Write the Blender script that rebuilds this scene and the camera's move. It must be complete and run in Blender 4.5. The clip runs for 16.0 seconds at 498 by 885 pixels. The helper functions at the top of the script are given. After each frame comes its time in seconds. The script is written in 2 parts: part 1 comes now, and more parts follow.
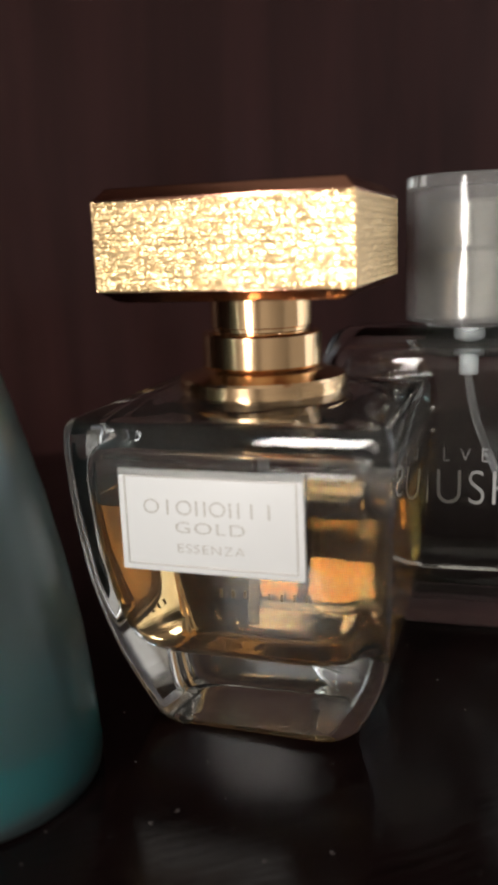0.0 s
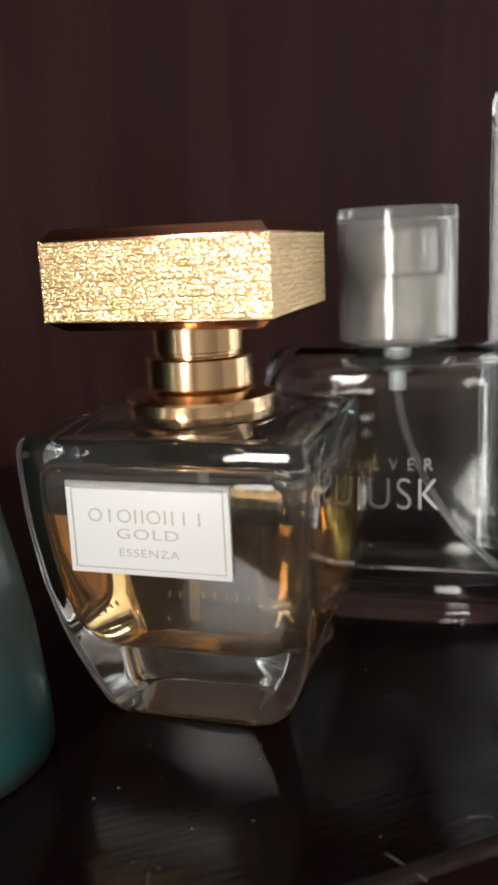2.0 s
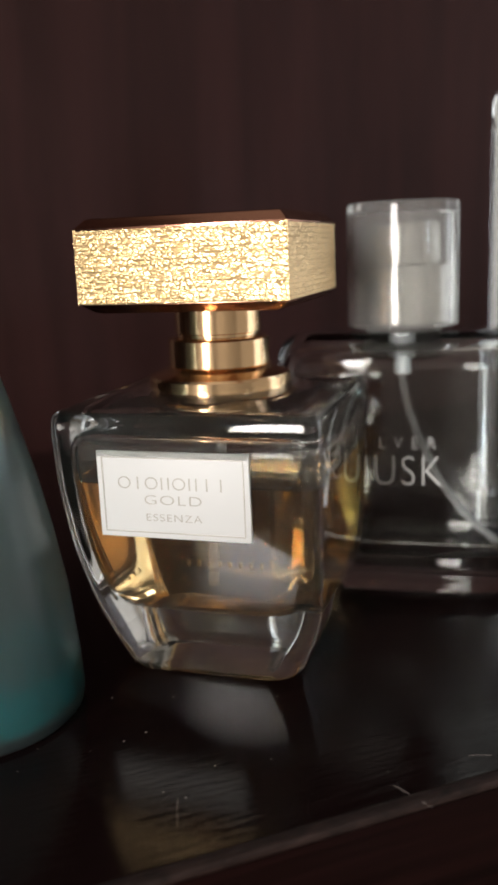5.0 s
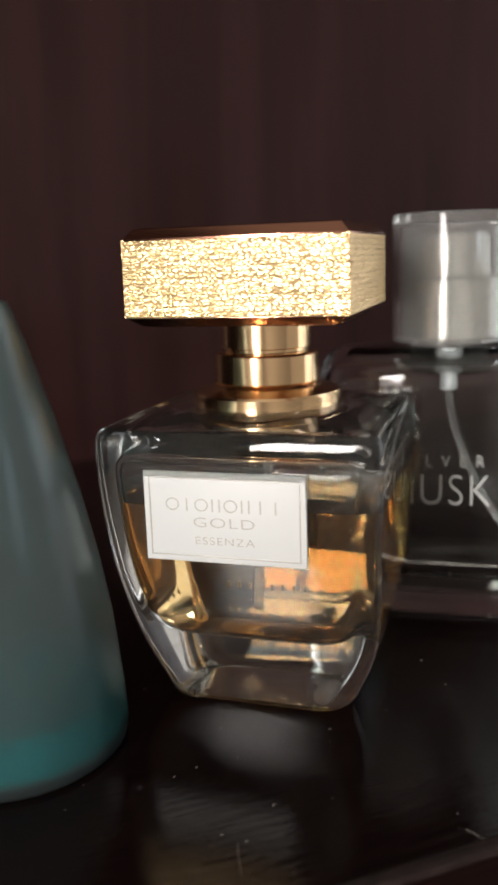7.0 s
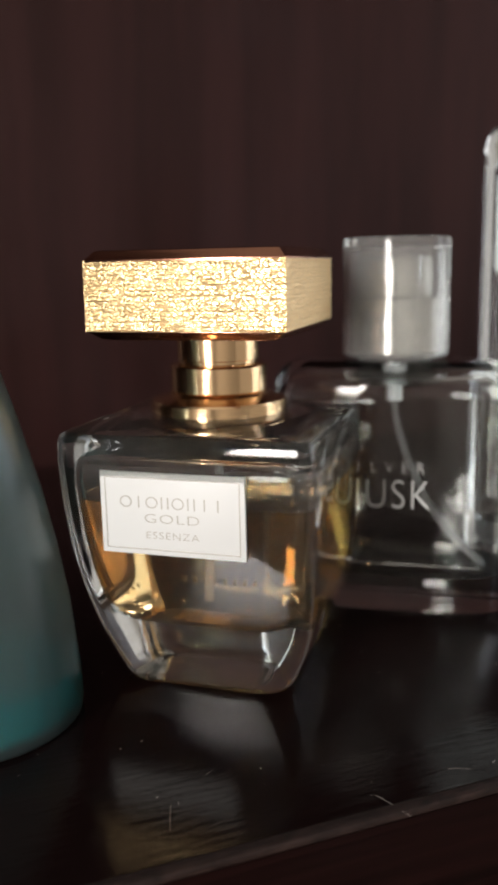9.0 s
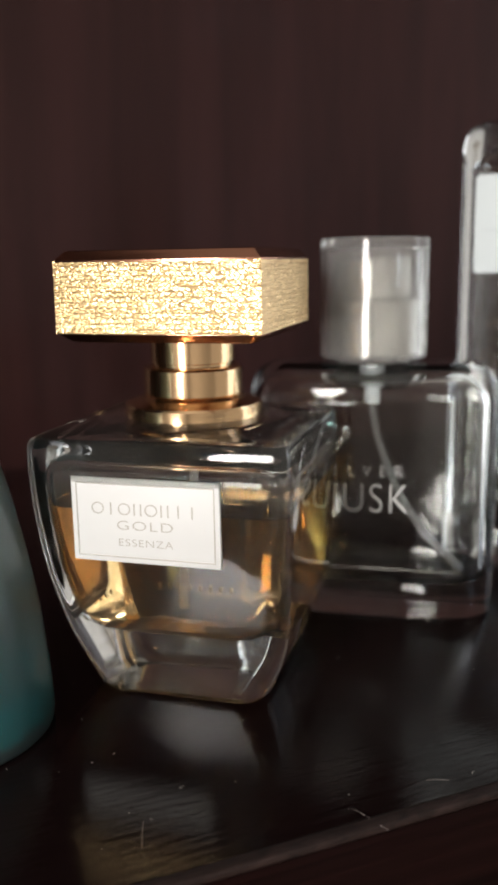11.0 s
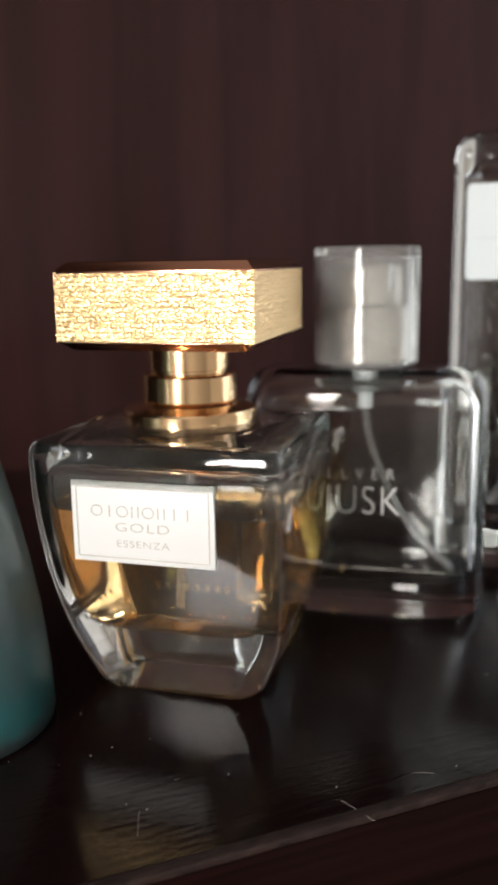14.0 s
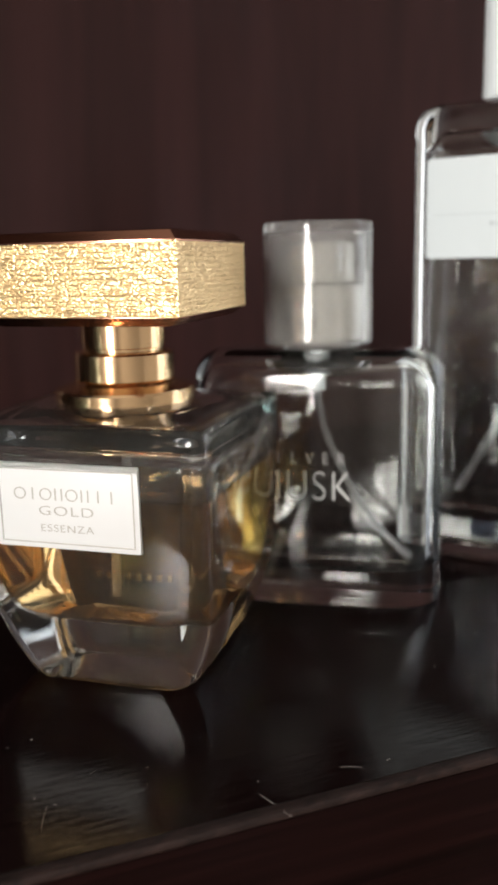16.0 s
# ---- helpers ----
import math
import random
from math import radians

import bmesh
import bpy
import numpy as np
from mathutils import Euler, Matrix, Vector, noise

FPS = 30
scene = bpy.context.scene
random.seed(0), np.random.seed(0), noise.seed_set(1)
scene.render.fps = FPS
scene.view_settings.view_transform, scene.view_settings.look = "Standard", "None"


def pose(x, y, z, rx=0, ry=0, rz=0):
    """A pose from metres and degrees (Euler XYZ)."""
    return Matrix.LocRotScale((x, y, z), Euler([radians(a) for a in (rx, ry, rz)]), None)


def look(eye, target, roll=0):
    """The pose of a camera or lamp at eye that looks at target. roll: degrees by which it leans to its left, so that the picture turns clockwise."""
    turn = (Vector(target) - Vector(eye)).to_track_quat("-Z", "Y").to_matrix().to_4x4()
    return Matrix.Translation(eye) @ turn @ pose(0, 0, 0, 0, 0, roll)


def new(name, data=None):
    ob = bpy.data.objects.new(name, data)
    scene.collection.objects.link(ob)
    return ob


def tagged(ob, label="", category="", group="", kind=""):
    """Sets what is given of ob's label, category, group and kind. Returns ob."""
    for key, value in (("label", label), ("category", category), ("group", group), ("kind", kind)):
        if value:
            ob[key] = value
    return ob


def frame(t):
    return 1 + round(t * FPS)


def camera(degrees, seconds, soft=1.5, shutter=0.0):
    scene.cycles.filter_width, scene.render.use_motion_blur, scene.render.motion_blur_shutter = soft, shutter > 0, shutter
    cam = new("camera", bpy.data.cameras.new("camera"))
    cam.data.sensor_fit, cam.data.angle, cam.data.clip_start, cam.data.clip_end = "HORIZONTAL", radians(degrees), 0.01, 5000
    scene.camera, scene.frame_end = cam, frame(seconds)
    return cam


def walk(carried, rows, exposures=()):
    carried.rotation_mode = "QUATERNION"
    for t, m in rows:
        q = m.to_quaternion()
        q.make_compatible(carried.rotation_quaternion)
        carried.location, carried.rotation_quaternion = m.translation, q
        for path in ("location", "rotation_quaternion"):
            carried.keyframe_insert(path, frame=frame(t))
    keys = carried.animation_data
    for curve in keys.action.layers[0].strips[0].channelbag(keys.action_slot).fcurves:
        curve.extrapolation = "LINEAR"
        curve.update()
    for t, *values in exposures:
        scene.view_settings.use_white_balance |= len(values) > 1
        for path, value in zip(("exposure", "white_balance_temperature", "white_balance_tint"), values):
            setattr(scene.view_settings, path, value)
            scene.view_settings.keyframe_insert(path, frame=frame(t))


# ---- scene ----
cam = camera(32.0, 16.0, soft=3.2)
cam.data.dof.use_dof, cam.data.dof.focus_distance, cam.data.dof.aperture_fstop = True, 0.168, 21
PATH = [
    (0, (0.04690, -0.13200, 0.08640), (0.01670, -0.03940, 0.06380), -2.2),
    (0.5, (0.04615, -0.13625, 0.08540), (0.01710, -0.04325, 0.06275), -2.2),
    (1, (0.05290, -0.13985, 0.09370), (0.02390, -0.04685, 0.07105), -2.7),
    (1.5, (0.05780, -0.14000, 0.09260), (0.02840, -0.04710, 0.07005), -2.8),
    (2, (0.06165, -0.14365, 0.09135), (0.03255, -0.05060, 0.06920), -2.6),
    (2.5, (0.06800, -0.14270, 0.08785), (0.03850, -0.04980, 0.06550), -2.8),
    (3, (0.06425, -0.14720, 0.08915), (0.03515, -0.05415, 0.06685), -2.7),
    (3.5, (0.05705, -0.15265, 0.08785), (0.02820, -0.05950, 0.06575), -2.7),
    (4, (0.05545, -0.15835, 0.08595), (0.02650, -0.06520, 0.06405), -2.5),
    (4.5, (0.06070, -0.15930, 0.08665), (0.03160, -0.06610, 0.06485), -2.4),
    (5, (0.06215, -0.15825, 0.08855), (0.03310, -0.06505, 0.06680), -2.4),
    (5.2, (0.05835, -0.15860, 0.08965), (0.02935, -0.06540, 0.06780), -2.5),
    (7.5, (0.04945, -0.15330, 0.09030), (0.02075, -0.05980, 0.06945), -1.7),
    (8, (0.05180, -0.15815, 0.09380), (0.02300, -0.06465, 0.07320), -1.4),
    (8.5, (0.05390, -0.17140, 0.09820), (0.02480, -0.07790, 0.07805), -1.3),
    (9, (0.06475, -0.16605, 0.09200), (0.03595, -0.07240, 0.07200), -1.2),
    (9.5, (0.07435, -0.15340, 0.08970), (0.04715, -0.05925, 0.06975), -1.0),
    (10, (0.06410, -0.16135, 0.09170), (0.03800, -0.06690, 0.07180), -0.9),
    (12.3, (0.06520, -0.16260, 0.09375), (0.03800, -0.06865, 0.07285), -1.1),
    (12.5, (0.06465, -0.16565, 0.09700), (0.03765, -0.07165, 0.07625), -1.0),
    (13, (0.06375, -0.16685, 0.09595), (0.03680, -0.07280, 0.07525), -1.0),
    (13.5, (0.06610, -0.16590, 0.09450), (0.03925, -0.07180, 0.07375), -0.9),
    (14, (0.06815, -0.16695, 0.09535), (0.04120, -0.07285, 0.07480), -1.0),
    (14.5, (0.07185, -0.16335, 0.09155), (0.04470, -0.06925, 0.07135), -1.1),
    (15, (0.07150, -0.15525, 0.08805), (0.04440, -0.06115, 0.06780), -1.0),
    (15.5, (0.07455, -0.15755, 0.09040), (0.04645, -0.06380, 0.06995), -1.3),
    (16, (0.08245, -0.15555, 0.08925), (0.05405, -0.06190, 0.06875), -1.3),
]
walk(cam, [(t, look(eye, target, roll)) for t, eye, target, roll in PATH],
     exposures=((0, 0.02), (1, 0.14), (3, 0.18), (9, 0.24), (12.5, 0.44), (14.5, 0.5), (16, 0.44)))

# ---- world, windows, light ----
EDGE = 37.5                       # the shelf's front edge, degrees from x
ROOM = pose(0, 0, 0, 0, 0, EDGE)  # u along the shelf, v into it


def room(u, v, z):
    return ROOM @ Vector((u, v, z))


world = bpy.data.worlds.new("daylight")
scene.world = world
world.use_nodes = True
sky = world.node_tree.nodes.new("ShaderNodeTexSky")
sky.sky_type, sky.sun_disc = "NISHITA", False
sky.sun_elevation, sky.sun_rotation = radians(35), radians(150)
world.node_tree.links.new(sky.outputs[0], world.node_tree.nodes["Background"].inputs[0])
world.node_tree.nodes["Background"].inputs[1].default_value = 0.1


def window_light(name, at, aim, w, h, watts, colour):
    lamp = bpy.data.lights.new(name, "AREA")
    lamp.shape, lamp.size, lamp.size_y, lamp.energy, lamp.color = "RECTANGLE", w, h, watts, colour
    ob = new(name, lamp)
    ob.matrix_world = look(at, aim)
    return ob


window_light("window_daylight", room(-1.28, -1.18, 0.36), room(0, -1.0, 0.25), 0.38, 0.95, 38, (1.0, 0.95, 0.895))
window_light("side_window_daylight", room(1.27, -0.05, 0.3), room(0, -0.05, 0.25), 0.9, 1.2, 5.2, (0.95, 0.96, 1.0))
# small unseen window, assumed from a pale blue reflection in the flat bottle
window_light("door_daylight", room(0.95, -2.18, 0.52), room(0.6, 0, 0.1), 0.22, 0.3, 1.8, (0.75, 0.88, 1.0))


# ---- materials ----
def material(name, colour=(0.8, 0.8, 0.8), rough=0.5, metal=0.0, **more):
    m = bpy.data.materials.new(name)
    m.use_nodes = True
    b = m.node_tree.nodes["Principled BSDF"]
    b.inputs["Base Color"].default_value = (*colour, 1)
    b.inputs["Roughness"].default_value = rough
    b.inputs["Metallic"].default_value = metal
    for key, value in more.items():
        b.inputs[key.replace("_", " ")].default_value = value
    return m


def nodes_of(m):
    t = m.node_tree
    return t, t.nodes["Principled BSDF"]


def add(t, kind, **sets):
    n = t.nodes.new(kind)
    for key, value in sets.items():
        n.inputs[key.replace("_", " ")].default_value = value
    return n


def coords(t, scale=(1, 1, 1), turn=0.0):
    c = t.nodes.new("ShaderNodeTexCoord")
    mp = t.nodes.new("ShaderNodeMapping")
    mp.inputs["Scale"].default_value = scale
    mp.inputs["Rotation"].default_value = (0, 0, turn)
    t.links.new(c.outputs["Object"], mp.inputs[0])
    return mp.outputs[0]


def ramp(t, source, stops):
    r = t.nodes.new("ShaderNodeValToRGB")
    r.color_ramp.elements[0].position, r.color_ramp.elements[0].color = stops[0][0], (*stops[0][1], 1)
    r.color_ramp.elements[1].position, r.color_ramp.elements[1].color = stops[-1][0], (*stops[-1][1], 1)
    for p, c in stops[1:-1]:
        e = r.color_ramp.elements.new(p)
        e.color = (*c, 1)
    t.links.new(source, r.inputs[0])
    return r.outputs[0]


def bump(t, b, height, strength, distance):
    n = t.nodes.new("ShaderNodeBump")
    n.inputs["Strength"].default_value, n.inputs["Distance"].default_value = strength, distance
    t.links.new(height, n.inputs["Height"])
    t.links.new(n.outputs[0], b.inputs["Normal"])


def wood(name, dark, light, rough, grain=(9, 420, 420), relief=0.00012, gloss=0.5):
    m = material(name, dark, rough, Specular_IOR_Level=gloss)
    t, b = nodes_of(m)
    v = coords(t, grain)
    n = add(t, "ShaderNodeTexNoise", Scale=1.0, Detail=6.0, Roughness=0.65, Distortion=0.6)
    t.links.new(v, n.inputs["Vector"])
    t.links.new(ramp(t, n.outputs[0], [(0.3, dark), (0.75, light)]), b.inputs["Base Color"])
    big = add(t, "ShaderNodeTexNoise", Scale=18.0, Detail=4.0)
    t.links.new(coords(t), big.inputs["Vector"])
    t.links.new(ramp(t, big.outputs[0], [(0.3, (rough * 0.75,) * 3), (0.75, (rough * 1.4,) * 3)]), b.inputs["Roughness"])
    bump(t, b, n.outputs[0], 0.5, relief)
    return m


SCRATCH = material("pale_scratch", (0.3, 0.27, 0.25), 0.7)
SHELF_WOOD = wood("dark_lacquered_wood", (0.0024, 0.0011, 0.0012), (0.008, 0.0036, 0.0035), 0.06, (90, 800, 800), relief=0.00012, gloss=0.3)
EDGE_WOOD = wood("dark_red_brown_wood", (0.003, 0.001, 0.001), (0.012, 0.0036, 0.0033), 0.5, gloss=0.07)
WORN = wood("worn_brown_arris", (0.004, 0.002, 0.0018), (0.036, 0.021, 0.018), 0.6, (220, 500, 500), gloss=0.2)
DUST = material("pale_dust", (0.6, 0.58, 0.55), 0.8)
BACK_WOOD = wood("dark_brown_back_panel_wood", (0.0165, 0.0062, 0.0057), (0.033, 0.0124, 0.0117), 0.42, (45, 45, 4), relief=0.0001, gloss=0.14)
PLASTER = material("pale_plaster", (0.46, 0.44, 0.41), 0.9)
FLOOR = wood("brown_floor", (0.12, 0.07, 0.04), (0.22, 0.13, 0.08), 0.5, (3, 40, 40))
BASE = material("moulded_glass_base", (0.80, 0.82, 0.64), 0.05, Transmission_Weight=0.99, IOR=1.5)
t, node = nodes_of(BASE)
n = add(t, "ShaderNodeTexNoise", Scale=260.0, Detail=3.0, Roughness=0.6)
t.links.new(coords(t), n.inputs["Vector"])
bump(t, node, n.outputs[0], 0.3, 0.0006)
# patchy white haze put into the glass, imitating the lens's veiling glare
GLARE_GLASS = material("clear_glass_with_glare_haze", (0.97, 0.975, 0.955), 0.0, Transmission_Weight=0.965, IOR=1.5)
t, node = nodes_of(GLARE_GLASS)
n = add(t, "ShaderNodeTexNoise", Scale=85.0, Detail=5.0, Roughness=0.6, Distortion=0.8)
t.links.new(coords(t), n.inputs["Vector"])
t.links.new(ramp(t, n.outputs[0], [(0.5, (0.0,) * 3), (0.8, (0.02,) * 3)]), node.inputs["Roughness"])
t.links.new(ramp(t, n.outputs[0], [(0.3, (0.998,) * 3), (0.8, (0.977,) * 3)]), node.inputs["Transmission Weight"])
GLASS = material("clear_glass", (0.97, 0.985, 0.975), 0.0, Transmission_Weight=1.0, IOR=1.5)
CLEAR = material("clear_plastic", (0.95, 0.95, 0.94), 0.1, Transmission_Weight=0.9, IOR=1.46)
# where the perfume wets the glass the light bends by the ratio of the two
AMBER = material("amber_perfume_on_glass", (0.98, 0.64, 0.30), 0.0, Transmission_Weight=0.985, IOR=1.5 / 1.36)
SURFACE = material("amber_perfume_surface", (0.98, 0.74, 0.42), 0.0, Transmission_Weight=1.0, IOR=1.36)
GOLD = material("brushed_gold", (0.86, 0.59, 0.34), 0.17, 1.0)
ROSE = material("polished_rose_gold", (0.56, 0.27, 0.18), 0.2, 1.0)
LABEL = material("thin_white_label", (0.89, 0.89, 0.89), 0.45)
t, node = nodes_of(LABEL)
glow = add(t, "ShaderNodeBsdfTranslucent", Color=(0.92, 0.91, 0.88, 1))
mix = add(t, "ShaderNodeMixShader", Fac=0.3)
t.links.new(node.outputs[0], mix.inputs[1])
t.links.new(glow.outputs[0], mix.inputs[2])
t.links.new(mix.outputs[0], t.nodes["Material Output"].inputs[0])
# white label and its print, with bluish sky light put into the colour
SKYLIT_LABEL = material("skylit_white_label", (0.50, 0.55, 0.57), 0.45)
SKYLIT_PRINT = material("pale_label_print", (0.40, 0.44, 0.46), 0.5)
SILVER = material("embossed_silver_foil", (0.56, 0.53, 0.49), 0.3, 0.5)
PRINT = material("pale_grey_print", (0.42, 0.42, 0.41), 0.5)
FAINT = material("faint_pale_print", (0.25, 0.24, 0.2), 0.5)
HAZE = material("pearly_pump_plastic", (0.74, 0.74, 0.70), 0.22, 0.5, Transmission_Weight=0.75, IOR=1.45)
TUBE = material("translucent_tube", (0.85, 0.85, 0.85), 0.15, Transmission_Weight=0.85, IOR=1.45)
PUMP = material("pale_silver_plastic", (0.82, 0.88, 0.9), 0.35, 0.1)
FROST = material("frosted_teal_plastic", (0.52, 0.68, 0.69), 0.28, Transmission_Weight=0.96, IOR=1.45)
TEAL = material("teal_liquid", (0.0, 0.24, 0.26), 0.2, Transmission_Weight=0.3, IOR=1.33)
BLUE = material("blue_plastic", (0.0003, 0.009, 0.032), 0.6, Specular_IOR_Level=0.08)

crackle = material("crackled_gold", (0.90, 0.65, 0.35), 0.3, 1.0)


# ---- helpers ----
def part(name, bm, mat, parent=None, label="", smooth=True):
    bmesh.ops.recalc_face_normals(bm, faces=bm.faces)
    return raw(name, bm, mat, parent, label, smooth)


def raw(name, bm, mat, parent=None, label="", smooth=True):
    me = bpy.data.meshes.new(name)
    for f in bm.faces:
        f.smooth = smooth
    bm.to_mesh(me)
    bm.free()
    me.materials.append(mat)
    if smooth:
        me.set_sharp_from_angle(angle=radians(24))
    ob = new(name, me)
    if parent:
        ob.parent = parent
    if label:
        ob["label"] = label
    return ob


def thing(name, m, label, category, group=""):
    ob = new(name)
    ob.matrix_world = m
    ob.empty_display_size = 0.01
    return tagged(ob, label, category, group)


def box(bm, x0, x1, y0, y1, z0, z1, bevel=0.0, seg=2):
    made = bmesh.ops.create_cube(bm, size=1, matrix=Matrix.Translation(((x0 + x1) / 2, (y0 + y1) / 2, (z0 + z1) / 2)) @ Matrix.Diagonal((x1 - x0, y1 - y0, z1 - z0, 1)))
    if bevel:
        vs = set(made["verts"])
        es = [e for e in bm.edges if e.verts[0] in vs]
        bmesh.ops.bevel(bm, geom=es, offset=bevel, segments=seg, affect="EDGES", profile=0.5)
    return bm


def boxed(*a, **k):
    return box(bmesh.new(), *a, **k)


def rings(bm, loops, cap0=True, cap1=True, flip=False):
    """Skins a stack of closed loops of points."""
    rows = [[bm.verts.new(p) for p in loop] for loop in loops]
    for a, b in zip(rows, rows[1:]):
        for i in range(len(a)):
            j = (i + 1) % len(a)
            f = (a[i], a[j], b[j], b[i])
            bm.faces.new(f[::-1] if flip else f)
    if cap0:
        bm.faces.new(rows[0] if flip else rows[0][::-1])
    if cap1:
        bm.faces.new(rows[-1][::-1] if flip else rows[-1])
    return bm


def circle(r, z, n=64, x=0.0, y=0.0):
    return [(x + r * math.cos(2 * math.pi * i / n), y + r * math.sin(2 * math.pi * i / n), z) for i in range(n)]


def lathe(profile, n=64):
    """Profile of (radius, z), closed at both ends."""
    return rings(bmesh.new(), [circle(r, z, n) for r, z in profile])


def rounded(hx, hy, r, z, n=7, y=0.0, x=0.0):
    """A rectangle with rounded corners, anticlockwise."""
    pts = []
    for cx, cy, a0 in ((hx - r, hy - r, 0), (r - hx, hy - r, 90), (r - hx, r - hy, 180), (hx - r, r - hy, 270)):
        for i in range(n):
            a = radians(a0 + 90 * i / (n - 1))
            pts.append((x + cx + r * math.cos(a), y + cy + r * math.sin(a), z))
    return pts


def curve_tube(points, r, n=12):
    """A round tube along a smooth line."""
    pts = [Vector(p) for p in points]
    fine = []
    for i in range(len(pts) - 1):
        p0, p1, p2, p3 = pts[max(i - 1, 0)], pts[i], pts[i + 1], pts[min(i + 2, len(pts) - 1)]
        for k in range(8):
            s = k / 8
            fine.append(0.5 * (2 * p1 + (p2 - p0) * s + (2 * p0 - 5 * p1 + 4 * p2 - p3) * s * s + (3 * p1 - p0 - 3 * p2 + p3) * s ** 3))
    fine.append(pts[-1])
    loops = []
    for i, p in enumerate(fine):
        d = (fine[min(i + 1, len(fine) - 1)] - fine[max(i - 1, 0)]).normalized()
        q = d.to_track_quat("Z", "Y")
        loops.append([p + q @ Vector((r * math.cos(2 * math.pi * k / n), r * math.sin(2 * math.pi * k / n), 0)) for k in range(n)])
    return rings(bmesh.new(), loops)


def writing(name, text, size, m, mat, parent, depth=0.00012, wide=1.0):
    """A word as a thin raised mesh, centred, upright in the plane y = 0 that faces -y."""
    cu = bpy.data.curves.new(name, "FONT")
    cu.body, cu.size, cu.extrude, cu.align_x, cu.align_y = text, size, depth, "CENTER", "CENTER"
    cu.space_character, cu.offset = 1.12, -0.014 * size
    tmp = new(name + "_outline", cu)
    bpy.context.view_layer.update()
    me = bpy.data.meshes.new_from_object(tmp.evaluated_get(bpy.context.evaluated_depsgraph_get()))
    bpy.data.objects.remove(tmp)
    me.transform(m @ pose(0, 0, 0, 90) @ Matrix.Diagonal((wide, 1, 1, 1)))
    me.materials.clear()
    me.materials.append(mat)
    ob = new(name, me)
    ob.parent = parent
    return ob


# ---- the room, out of view but for reflections ----
def panel(name, u0, u1, v0, v1, z0, z1, mat):
    ob = part(name, boxed(u0, u1, v0, v1, z0, z1), mat, smooth=False)
    ob.matrix_world = ROOM
    return tagged(ob, kind="structure")


panel("floor", -1.5, 1.9, -2.4, 0.6, -1.15, -1.1, FLOOR)
panel("ceiling", -1.5, 1.9, -2.4, 0.6, 1.5, 1.55, PLASTER)
panel("wall_back", -1.5, 1.9, 0.5, 0.6, -1.1, 1.5, PLASTER)


def wall_with_opening(name, along_u, at, thick, a0, a1, o0, o1, z0, z1):
    """A wall with one opening, from o0 to o1 along it and z0 to z1."""
    bm = bmesh.new()
    for b0, b1, h0, h1 in ((a0, o0, -1.1, 1.5), (o1, a1, -1.1, 1.5), (o0, o1, -1.1, z0), (o0, o1, z1, 1.5)):
        if h1 - h0 > 0.001:
            if along_u:
                box(bm, b0, b1, at - thick, at, h0, h1)
            else:
                box(bm, at - thick, at, b0, b1, h0, h1)
    ob = part(name, bm, PLASTER, smooth=False)
    ob.matrix_world = ROOM
    return tagged(ob, kind="structure")


wall_with_opening("wall_left", False, -1.3, 0.1, -2.3, 0.5, -1.44, -0.92, -1.1, 0.85)
wall_with_opening("wall_right", False, 1.4, 0.1, -2.3, 0.5, -0.52, 0.42, -0.32, 0.92)
wall_with_opening("wall_front", True, -2.2, 0.1, -1.3, 1.3, 0.82, 1.08, 0.35, 0.69)

# ---- shelf unit ----
FRONT, BACK = -0.0555, 0.24
shelf = thing("shelf_unit", ROOM, "dark brown lacquered wooden shelf unit with a worn edge", "shelf")
part("shelf_board", boxed(-0.4195, 0.45, FRONT + 0.0024, BACK, -0.019, 0, 0.0004), SHELF_WOOD, shelf)
part("front_edging", boxed(-0.4195, 0.45, FRONT, FRONT + 0.0022, -0.019, -0.0016), EDGE_WOOD, shelf, "dark red-brown edging")
part("worn_arris", boxed(-0.4195, 0.45, FRONT - 0.0002, FRONT + 0.0026, -0.0016, 0.0002, 0.0007), WORN, shelf, "worn pale brown arris")
# added block: stands in for the darkness below the edge, hides the lit floor
part("cabinet_front", boxed(-0.4195, 0.45, FRONT + 0.006, BACK, -0.32, -0.0195), EDGE_WOOD, shelf, "added dark block in place of the darkness under the shelf")
# carried up beyond view to keep the ceiling's bounce off the shelf
part("back_panel", boxed(-0.4195, 0.45, BACK + 0.0005, BACK + 0.012, -0.3, 0.9), BACK_WOOD, shelf, "dark brown panel with upright grain")
# added end panel, never in view, as tall for the same shading
part("side_panel", boxed(-0.44, -0.42, FRONT, BACK + 0.012, -0.3, 0.9, 0.001), BACK_WOOD, shelf)
for a, b, c in (((0.0445, -0.0285), (0.0512, -0.0330), 0.00022), ((0.0105, -0.0405), (0.0130, -0.0470), 0.00016), ((0.0560, -0.0170), (0.0600, -0.0160), 0.00016)):
    ends = [ROOM.inverted() @ Vector((*p, 0.00005)) for p in (a, b)]
    part("scratch", curve_tube([ends[0], (ends[0] + ends[1]) / 2 + Vector((0, 0.0003, 0)), ends[1]], c / 6, 5), SCRATCH, shelf, "thin pale scratch")


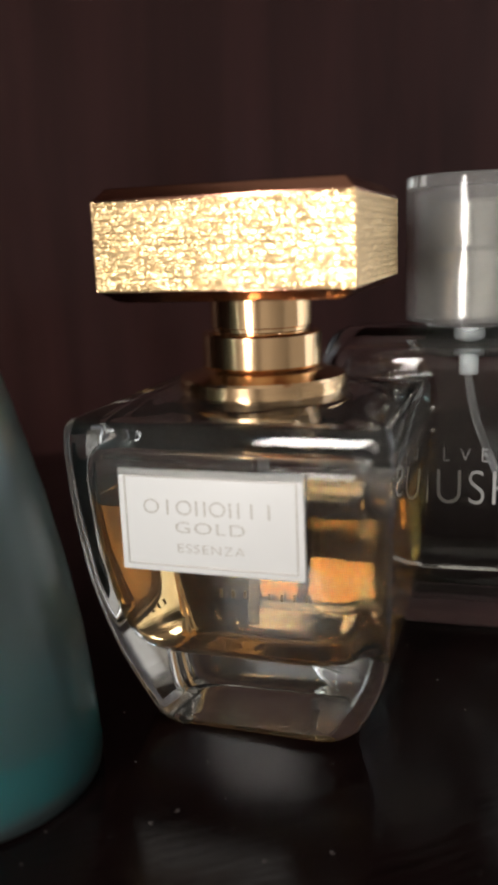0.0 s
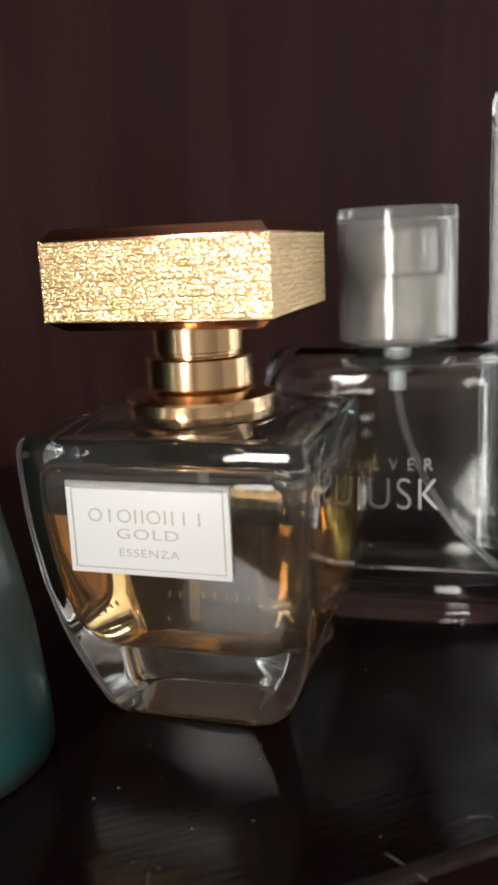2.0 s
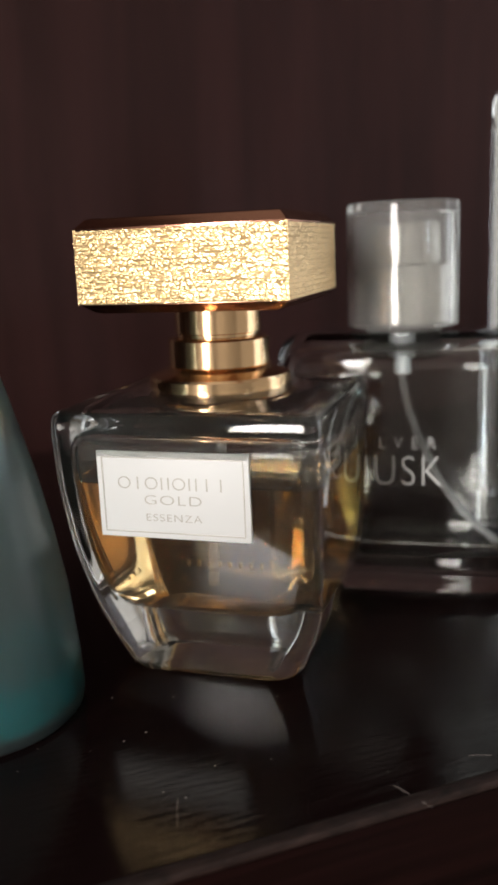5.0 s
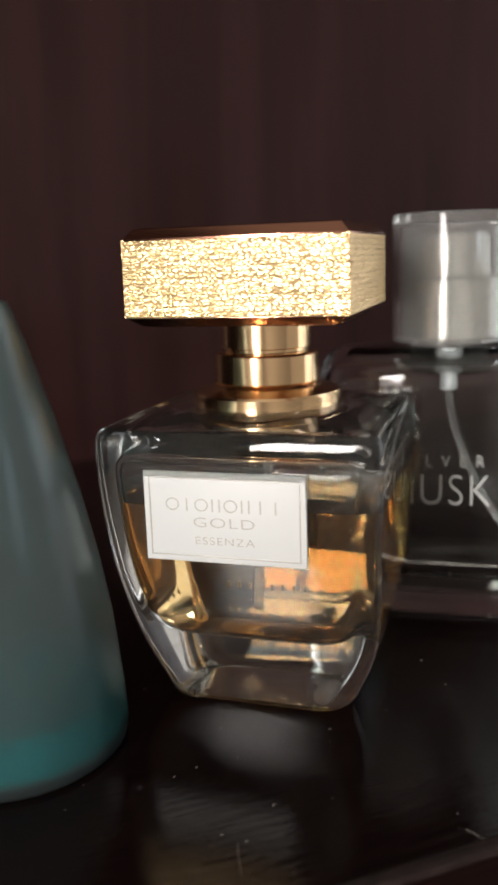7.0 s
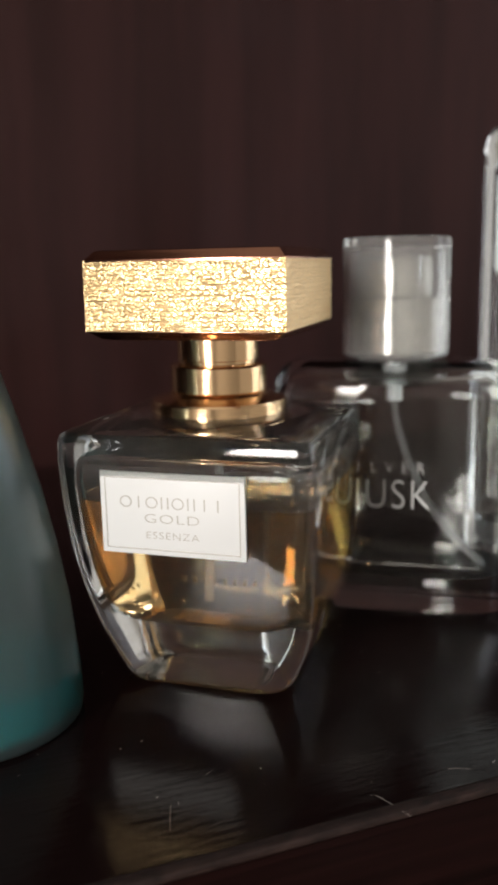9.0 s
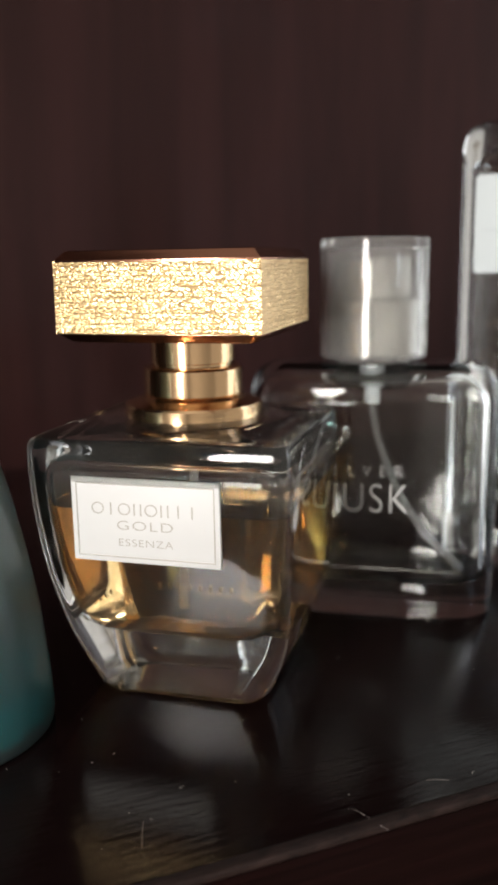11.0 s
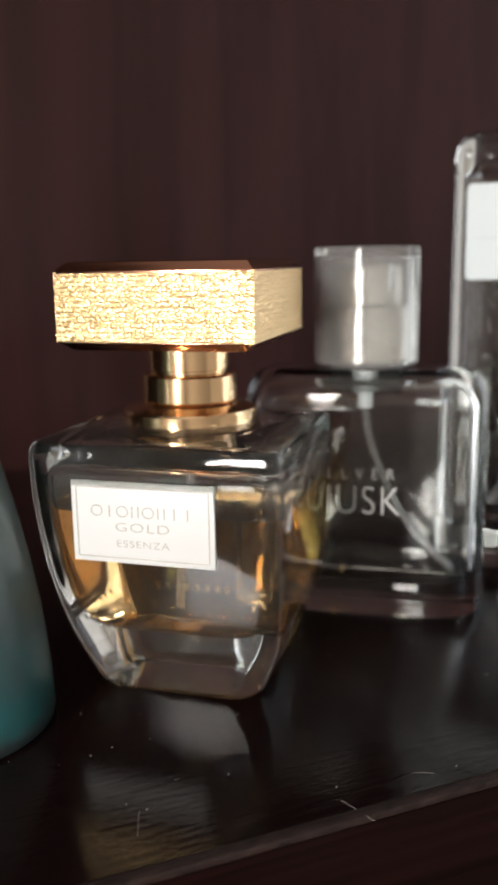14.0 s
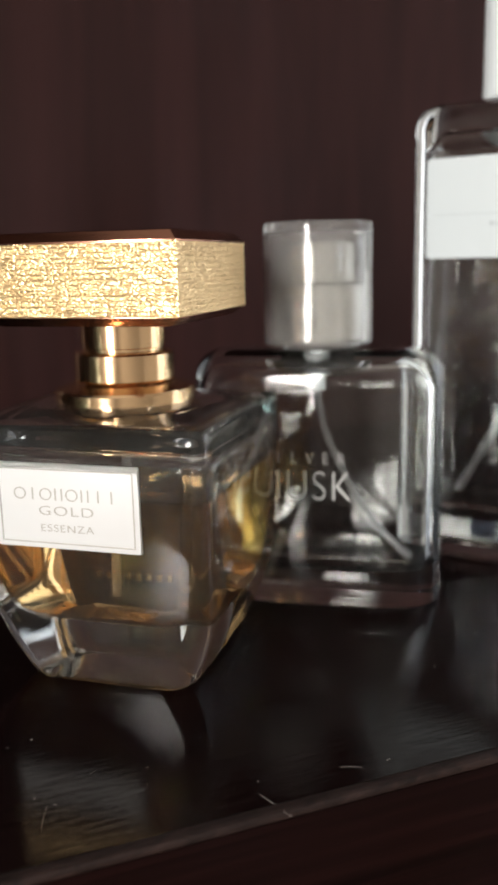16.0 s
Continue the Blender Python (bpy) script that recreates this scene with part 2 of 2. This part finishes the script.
def dust():
    """Lint and specks scattered over the shelf."""
    bm = bmesh.new()
    rnd = random.Random(5)
    for k in range(170):
        u, v = rnd.uniform(-0.09, 0.14), rnd.uniform(-0.05, 0.06)
        m = pose(u, v, 0.0001, 0, 0, rnd.uniform(0, 180)) @ Matrix.Diagonal((rnd.choice((0.6, 1, 1, 2.6)), 1, 0.5, 1))
        bmesh.ops.create_icosphere(bm, subdivisions=1, radius=rnd.uniform(0.00005, 0.00014), matrix=m)
    ob = part("dust", bm, DUST)
    ob.matrix_world = ROOM
    return tagged(ob, "pale specks of dust and lint on the dark shelf", "dust", kind="stuff")


dust()

# ---- square perfume bottle with gold cap ----
CY = 0.022
OUT = [(0.0016, 0.0100, 0.0120, 0.0062), (0.0012, 0.0148, 0.0172, 0.0062), (0.0002, 0.0160, 0.0186, 0.0062), (0.0, 0.0166, 0.0192, 0.0062), (0.0001, 0.0172, 0.0198, 0.0062), (0.0006, 0.0184, 0.0209, 0.0064), (0.002, 0.0194, 0.0216, 0.0064), (0.005, 0.0205, 0.0222, 0.0060), (0.0105, 0.0224, 0.0233, 0.0054), (0.0165, 0.0240, 0.0245, 0.0048), (0.023, 0.0254, 0.0256, 0.0044),
       (0.030, 0.0266, 0.0266, 0.0040), (0.037, 0.0274, 0.0274, 0.0037), (0.043, 0.0279, 0.0279, 0.0034), (0.050, 0.0282, 0.0281, 0.0031), (0.0550, 0.0282, 0.0281, 0.0029), (0.0568, 0.0279, 0.0278, 0.0029), (0.0577, 0.0272, 0.0271, 0.0028), (0.0581, 0.0260, 0.0259, 0.0030), (0.0588, 0.0215, 0.0215, 0.0080), (0.0597, 0.0165, 0.0165, 0.0120)]
INN = [(0.0146, 0.0135, 0.0060), (0.0150, 0.0172, 0.0062), (0.0166, 0.0200, 0.0060), (0.0198, 0.0218, 0.0056), (0.0255, 0.0233, 0.0050), (0.033, 0.0245, 0.0046), (0.043, 0.0254, 0.0042), (0.048, 0.0256, 0.0040),
       (0.0515, 0.0252, 0.0040), (0.0535, 0.0228, 0.0040), (0.0542, 0.016, 0.0040)]
HOLLOW = 0.0009   # the hollow sits a little off centre in the glass
LEVEL = 0.0436


def spun(rows, times=3):
    """The same profile with more rows, on a smooth line."""
    out = []
    for i in range(len(rows) - 1):
        p0, p1, p2, p3 = (np.array(rows[k]) for k in (max(i - 1, 0), i, i + 1, min(i + 2, len(rows) - 1)))
        m1, m2 = (p2 - p0) / 2, (p3 - p1) / 2
        for k in range(times):
            t = k / times
            out.append(tuple((2 * t ** 3 - 3 * t * t + 1) * p1 + (t ** 3 - 2 * t * t + t) * m1 + (3 * t * t - 2 * t ** 3) * p2 + (t ** 3 - t * t) * m2))
    return out + [rows[-1]]


def belly(z):
    """How far the blown wall swells at this height, 0 to 1."""
    return math.exp(-((z - 0.015) / 0.016) ** 2)


def back_swell(z):
    """How far the back wall stands out behind the straight taper."""
    return 0.0009 * math.exp(-((z - 0.022) / 0.02) ** 2)


def gold_bottle():
    b = thing("perfume_bottle", pose(0, CY, 0), "square clear glass perfume bottle, half full of amber perfume", "perfume bottle")
    bm = rings(bmesh.new(), [rounded(hx + 0.001 * belly(z), hy + 0.001 * belly(z) + back_swell(z), r, z, 12, x=0.0010 * max(0.0, 1 - z / 0.03) + 0.0012 * belly(z), y=back_swell(z)) for z, hx, hy, r in OUT[:5] + spun(OUT[5:])])
    wall = spun(INN, 5)
    level = (LEVEL, 0.02543, 0.0042)
    # the dry part of the hollow, above the perfume
    rings(bm, [rounded(h, h, r, z, 12, x=HOLLOW) for z, h, r in [level] + [w for w in wall if w[0] > LEVEL + 0.0003]], cap0=False, flip=True)
    glass = raw("glass_body", bm, GLARE_GLASS, b, "thick clear glass tapering to its base")
    glass.data.materials.append(BASE)
    for f in glass.data.polygons:
        if f.center.z < 0.0017 and f.normal.z < -0.2:
            f.material_index = 1
    # the wetted hollow faces inwards; the perfume's surface faces up
    bm = rings(bmesh.new(), [rounded(h, h, r, z, 12, x=HOLLOW) for z, h, r in [w for w in wall if w[0] < LEVEL - 0.0003] + [level]], cap1=False, flip=True)
    top = rounded(level[1], level[1], level[2], LEVEL, 12, x=HOLLOW)
    edge = [(HOLLOW + (x - HOLLOW) * k, y * k, LEVEL - d) for k, d in ((0.985, 0.00035), (0.955, 0.0005)) for x, y, _ in top]
    n = len(top)
    rings(bm, [top, edge[:n], edge[n:]], cap0=False)
    perfume = raw("perfume", bm, AMBER, b, "amber perfume")
    perfume.data.materials.append(SURFACE)
    for f in perfume.data.polygons:
        if f.normal.z > 0.3 and f.center.z > LEVEL - 0.001:
            f.material_index = 1
    part("dip_tube", curve_tube([(0, 0, 0.0555), (0, 0, 0.04), (-0.0012, 0.001, 0.0160)], 0.0011), TUBE, b, "thin clear dip tube")
    part("collar", lathe([(0.0120, 0.0592), (0.0152, 0.0594), (0.0156, 0.0597), (0.0156, 0.0619), (0.0153, 0.0624), (0.0140, 0.0628), (0.0120, 0.0634), (0.0112, 0.0641), (0.005, 0.0641)]), GOLD, b, "polished gold collar")
    part("neck_ring", lathe([(0.004, 0.0640), (0.0109, 0.0641), (0.0111, 0.0644), (0.0111, 0.0699), (0.0108, 0.0703), (0.0098, 0.0705), (0.004, 0.0705)]), GOLD, b)
    part("neck_ring", lathe([(0.004, 0.0704), (0.0090, 0.0706), (0.0090, 0.0712), (0.0094, 0.0714), (0.0094, 0.0776), (0.004, 0.0776)]), GOLD, b)
    # cap: a square block with a crackled skin between polished plates
    cap = part("cap_block", crackled_block(), crackle, b, "crackled bright gold cap", False)
    part("cap_top", rings(bmesh.new(), [rounded(0.0219, 0.0219, 0.0009, 0.0932, 3), rounded(0.0219, 0.0219, 0.0009, 0.0936, 3), rounded(0.0203, 0.0203, 0.0008, 0.0954, 3), rounded(0.0198, 0.0198, 0.0008, 0.0956, 3)]), ROSE, cap, "polished rose gold bevel")
    part("cap_base", rings(bmesh.new(), [rounded(0.0185, 0.0185, 0.0008, 0.0769, 3), rounded(0.0196, 0.0196, 0.0008, 0.0772, 3), rounded(0.0217, 0.0217, 0.0009, 0.0788, 3), rounded(0.0217, 0.0217, 0.0009, 0.0791, 3)]), ROSE, cap, "polished rose gold bevel")
    # pale print low on the back, seen through the perfume
    for k in range(8):
        part("print_bar", boxed(-0.0135 + k * 0.0026, -0.0130 + k * 0.0026, 0.0242, 0.0249, 0.0134, 0.0152), FAINT, b, smooth=False)
    # front label
    x0, x1, z0, z1, fy = -0.0174, 0.0145, 0.0329, 0.0506, -0.0275
    lab = part("front_label", boxed(x0, x1, fy - 0.0006, fy + 0.0006, z0, z1, 0.0002), LABEL, b, "white label with a silver line frame")
    lab.matrix_parent_inverse = Matrix()
    k, w = 0.0011, 0.00022
    bm = bmesh.new()
    for a0, a1, c0, c1 in ((x0 + k, x1 - k, z0 + k, z0 + k + w), (x0 + k, x1 - k, z1 - k - w, z1 - k), (x0 + k, x0 + k + w, z0 + k + w, z1 - k - w), (x1 - k - w, x1 - k, z0 + k + w, z1 - k - w)):
        box(bm, a0, a1, fy - 0.00075, fy - 0.0005, c0, c1)
    part("line_frame", bm, SILVER, lab, "embossed silver line frame", smooth=False)
    cx, fz = (x0 + x1) / 2, fy - 0.0006
    # the maker's mark, as plain raised rings and strokes
    ring, stroke = bmesh.new(), bmesh.new()
    for r, side in ((0.00135, 1), (0.00112, -1)):
        loop = [(r * math.cos(2 * math.pi * k / 24), 0.92 * r * math.sin(2 * math.pi * k / 24)) for k in range(24)]
        for k in range(24):
            (x_a, z_a), (x_b, z_b) = loop[k], loop[(k + 1) % 24]
            if side > 0:
                f = 0.00112 / 0.00135
                ring.faces.new([ring.verts.new(v) for v in ((x_a, -0.00012, z_a), (x_b, -0.00012, z_b), (x_b * f, -0.00012, z_b * f), (x_a * f, -0.00012, z_a * f))])
            ring.faces.new([ring.verts.new(v) for v in ((x_a, -0.00012, z_a), (x_b, -0.00012, z_b), (x_b, 0.0001, z_b), (x_a, 0.0001, z_a))])
    bmesh.ops.remove_doubles(ring, verts=ring.verts, dist=1e-6)
    box(stroke, -0.00013, 0.00013, -0.00012, 0.0001, -0.00125, 0.00125)
    shapes = {}
    for i, kind in enumerate("o|ovov||"):
        for off in (-0.0007, 0.0007) if kind == "v" else (0,):
            place = pose(cx + (i - 3.5) * 0.0029 + off, fz, 0.0443)
            name = "ring" if kind == "o" else "stroke"
            if name not in shapes:
                shapes[name] = part(name, ring if kind == "o" else stroke, SILVER, lab, smooth=False)
                shapes[name].matrix_local = place
            else:
                more = new(name, shapes[name].data)
                more.parent, more.matrix_local = lab, place
    writing("word", "GOLD", 0.0028, pose(cx, fz, 0.0408), SILVER, lab, wide=1.5)
    writing("word", "ESSENZA", 0.0022, pose(cx, fz, 0.0372), SILVER, lab, wide=1.25)
    return b


def crackled_block():
    """The cap's four upright faces, broken up into small flat flakes."""
    bm = bmesh.new()
    nu, nz, h, z0, z1 = 280, 130, 0.0218, 0.0789, 0.0935
    loops = []
    for k in range(nz + 1):
        z = z0 + (z1 - z0) * k / nz
        loop = []
        for side in range(4):
            turn = Matrix.Rotation(side * math.pi / 2, 3, "Z")
            for i in range(nu):
                s = -h + 2 * h * i / nu
                p = turn @ Vector((s, -h, z))
                q = Vector((p.x * 850, p.y * 850, p.z * 1150))
                q += 0.35 * noise.noise_vector(q * 0.7)
                dist, spot = noise.voronoi(q)
                crack = min(1.0, (dist[1] - dist[0]) * 5.0)
                off, tip = q - spot[0], noise.noise_vector(spot[0] * 7.3)
                row = p.z / 0.00105 + 0.22 * noise.noise(q * 0.35)
                seam = min(1.0, 4.0 * abs(row - round(row)))
                lift = 0.00013 * crack * (0.3 + 0.7 * seam) + 0.00007 * (off.x * tip.x + off.y * tip.x + off.z * tip.z) + 0.00012 * noise.noise(Vector((q.x * 0.12, q.y * 0.12, q.z * 0.42)))
                near = min(1.0, min(k, nz - k) / 2.0)
                o = turn @ Vector((0, -1, 0))
                if i == 0:
                    o = turn @ Vector((-0.7, -0.7, 0))
                loop.append(p + o * (lift * near))
        loops.append(loop)
    return rings(bm, loops)


gold_bottle()

# ---- clear flat bottle with a clear round cap ----
def oval(hx, hy, z, power=3.2, n=112):
    pts = []
    for i in range(n):
        a = 2 * math.pi * i / n
        c, s = math.cos(a), math.sin(a)
        pts.append((hx * math.copysign(abs(c) ** (2 / power), c), hy * math.copysign(abs(s) ** (2 / power), s), z))
    return pts


def flat_bottle():
    b = thing("spray_bottle", pose(0.0345, 0.0668, 0, 0, 0, 3), "empty flat clear glass spray bottle with a clear cap", "perfume bottle")
    bm = bmesh.new()
    def shell(hx, hy, r, z0, z1, low, high):
        """Loops of a flat body with rounded lower and upper edges."""
        up = [(z0 + low * (1 - math.sin(a)), low * (1 - math.cos(a))) for a in (radians(90 - 15 * k) for k in range(7))]
        top = [(z1 - high * (1 - math.sin(a)), high * (1 - math.cos(a))) for a in (radians(15 * k) for k in range(7))]
        foot = [(z0 + 0.0014, low + 0.0045), (z0 + 0.0010, low + 0.0012)] if z0 == 0 else []
        return [oval(hx - d, hy - d, z, r) for z, d in foot + up + top]

    rings(bm, shell(0.0326, 0.0138, 3.0, 0.0, 0.0668, 0.0028, 0.0075))
    rings(bm, shell(0.0288, 0.0104, 2.7, 0.0085, 0.0626, 0.0050, 0.0065), flip=True)
    raw("glass_body", bm, GLASS, b, "clear thick-walled glass")
    part("neck", lathe([(0.006, 0.0667), (0.0095, 0.0668), (0.0095, 0.0688), (0.006, 0.0688)], 40), CLEAR, b)
    part("pump_collar", lathe([(0.004, 0.0689), (0.0114, 0.0690), (0.0116, 0.0694), (0.0116, 0.0826), (0.0113, 0.0830), (0.004, 0.0830)], 56), HAZE, b, "hazy clear pump collar")
    part("pump", lathe([(0.003, 0.0831), (0.0094, 0.0832), (0.0096, 0.0836), (0.0094, 0.0922), (0.0089, 0.0930), (0.003, 0.0932)], 56), HAZE, b, "hazy pale spray head")
    cap = bmesh.new()
    rings(cap, [circle(r, z, 72) for r, z in ((0.0134, 0.0679), (0.0139, 0.0682), (0.0140, 0.0690), (0.0140, 0.0975), (0.0138, 0.0981), (0.0133, 0.0984))])
    rings(cap, [circle(r, z, 72) for r, z in ((0.0118, 0.0682), (0.0122, 0.0688), (0.0122, 0.0950), (0.0118, 0.0956), (0.0105, 0.0958))], flip=True)
    raw("cap", cap, CLEAR, b, "clear round plastic cap")
    part("dip_tube", curve_tube([(-0.001, 0, 0.066), (-0.0005, 0, 0.058), (0.002, 0, 0.045), (0.008, 0.002, 0.030), (0.015, 0.003, 0.019), (0.0245, 0.003, 0.0100)], 0.0009), TUBE, b, "curved clear dip tube")
    part("pump_stem", lathe([(0.0008, 0.0560), (0.0019, 0.0562), (0.0021, 0.0566), (0.0021, 0.0622), (0.0034, 0.0626), (0.0034, 0.0664), (0.0008, 0.0666)], 32), PUMP, b, "pale pump stem above the dip tube")
    word = writing("word", "MUSK", 0.0112, pose(-0.0018, 0, 0.0326), PRINT, b, 0.00008, 0.8)
    letters = [writing("letter", ch, 0.0043, pose(-0.0122 + 0.004 * k, 0, 0.0400), PRINT, b, 0.00008, 0.85) for k, ch in enumerate("SILVER")]
    for text in [word] + letters:
        for v in text.data.vertices:
            v.co.y -= 0.0138 * (1 - abs(v.co.x / 0.0326) ** 3) ** (1 / 3)
    return b


flat_bottle()

# ---- tall rectangular bottle with a white label ----
def tall_bottle():
    b = thing("tall_bottle", pose(0.0854, 0.1116, 0, 0, 0, -14), "tall rectangular clear glass bottle with a blank white label", "perfume bottle")
    bm = rings(bmesh.new(), [rounded(0.0295 + d, 0.0155 + d, 0.0065, z) for z, d in ((0.0014, -0.008), (0.001, -0.004), (0, -0.002), (0.001, -0.0006), (0.003, 0), (0.1240, 0), (0.1270, -0.0005), (0.1294, -0.0018), (0.1306, -0.0036), (0.1311, -0.0058))])
    rings(bm, [rounded(0.0255 + d, 0.0115 + d, 0.0035, z) for z, d in ((0.012, -0.003), (0.0125, -0.001), (0.015, 0), (0.118, 0), (0.122, -0.002), (0.123, -0.004))], flip=True)
    raw("glass_body", bm, GLASS, b)
    bm = rings(bmesh.new(), [[(x, y0, 0.1022 + z) for x, z, _ in rounded(0.0239, 0.0136, 0.0012, 0)] for y0 in (-0.0154, -0.0159)])
    part("front_label", bm, SKYLIT_LABEL, b, "plain white label")
    lab = b.children[-1]
    part("line", boxed(-0.0215, 0.0215, -0.0161, -0.0158, 0.1004, 0.1006), SKYLIT_PRINT, lab, smooth=False)
    for k in range(6):
        part("print_bar", boxed(-0.006 + k * 0.0021, -0.0046 + k * 0.0021, -0.0161, -0.0158, 0.0972, 0.0984), SKYLIT_PRINT, lab, smooth=False)
    part("cap", lathe([(0.006, 0.1310), (0.0126, 0.1312), (0.0130, 0.1318), (0.0130, 0.168), (0.0124, 0.1688), (0.004, 0.169)], 56), PUMP, b, "pale silver round cap")
    part("dip_tube", curve_tube([(0, 0, 0.12), (0, 0, 0.08), (-0.004, 0, 0.045), (-0.014, 0, 0.0235), (-0.017, 0, 0.018)], 0.0012), TUBE, b)
    return b


tall_bottle()

# ---- frosted teal bottle ----
def stadium(r, core, z, n=24):
    """A circle drawn out along x by core to either side."""
    return [(math.copysign(core, math.cos(a)) + r * math.cos(a), r * math.sin(a), z) for a in (2 * math.pi * (k + 0.5) / (2 * n) - math.pi / 2 for k in range(2 * n))]


def teal_bottle():
    b = thing("frosted_bottle", pose(-0.0460, -0.0255, 0, 0, 0, 30), "frosted teal plastic bottle tapering up to a blue cap", "bottle")
    core = 0.0068
    prof = [(0.0190, 0), (0.0200, 0.0003), (0.0208, 0.0011), (0.0211, 0.0030), (0.0208, 0.0105), (0.0195, 0.0246), (0.0176, 0.0365), (0.0153, 0.0481), (0.0116, 0.0628), (0.0083, 0.0745), (0.0059, 0.0818), (0.0050, 0.0836), (0.0030, 0.0842)]
    prof = [(r + 0.0006, z) for r, z in prof]
    inner = [(r - 0.0014, max(z, 0.0022)) for r, z in prof[2:-1]] + [(0.0035, 0.0826)]
    bm = rings(bmesh.new(), [stadium(r, core, z) for r, z in prof])
    rings(bm, [stadium(r, core, z) for r, z in inner], flip=True)
    raw("frosted_body", bm, FROST, b)
    part("liquid", rings(bmesh.new(), [stadium(r, core, z) for r, z in ((0.0197, 0.0021), (0.0205, 0.004), (0.0202, 0.0112))]), TEAL, b, "teal liquid low in the bottle")
    part("cap", lathe([(0.006, 0.0838), (0.0106, 0.0840), (0.0108, 0.0847), (0.0098, 0.0930), (0.0080, 0.1030), (0.0058, 0.1120), (0.0042, 0.1160), (0.0020, 0.1174)], 48), BLUE, b, "blue plastic cap")
    part("print", boxed(-0.002, 0.0015, -0.0188, -0.0180, 0.036, 0.0405), PRINT, b, "pale printed bar", smooth=False)
    return b


teal_bottle()
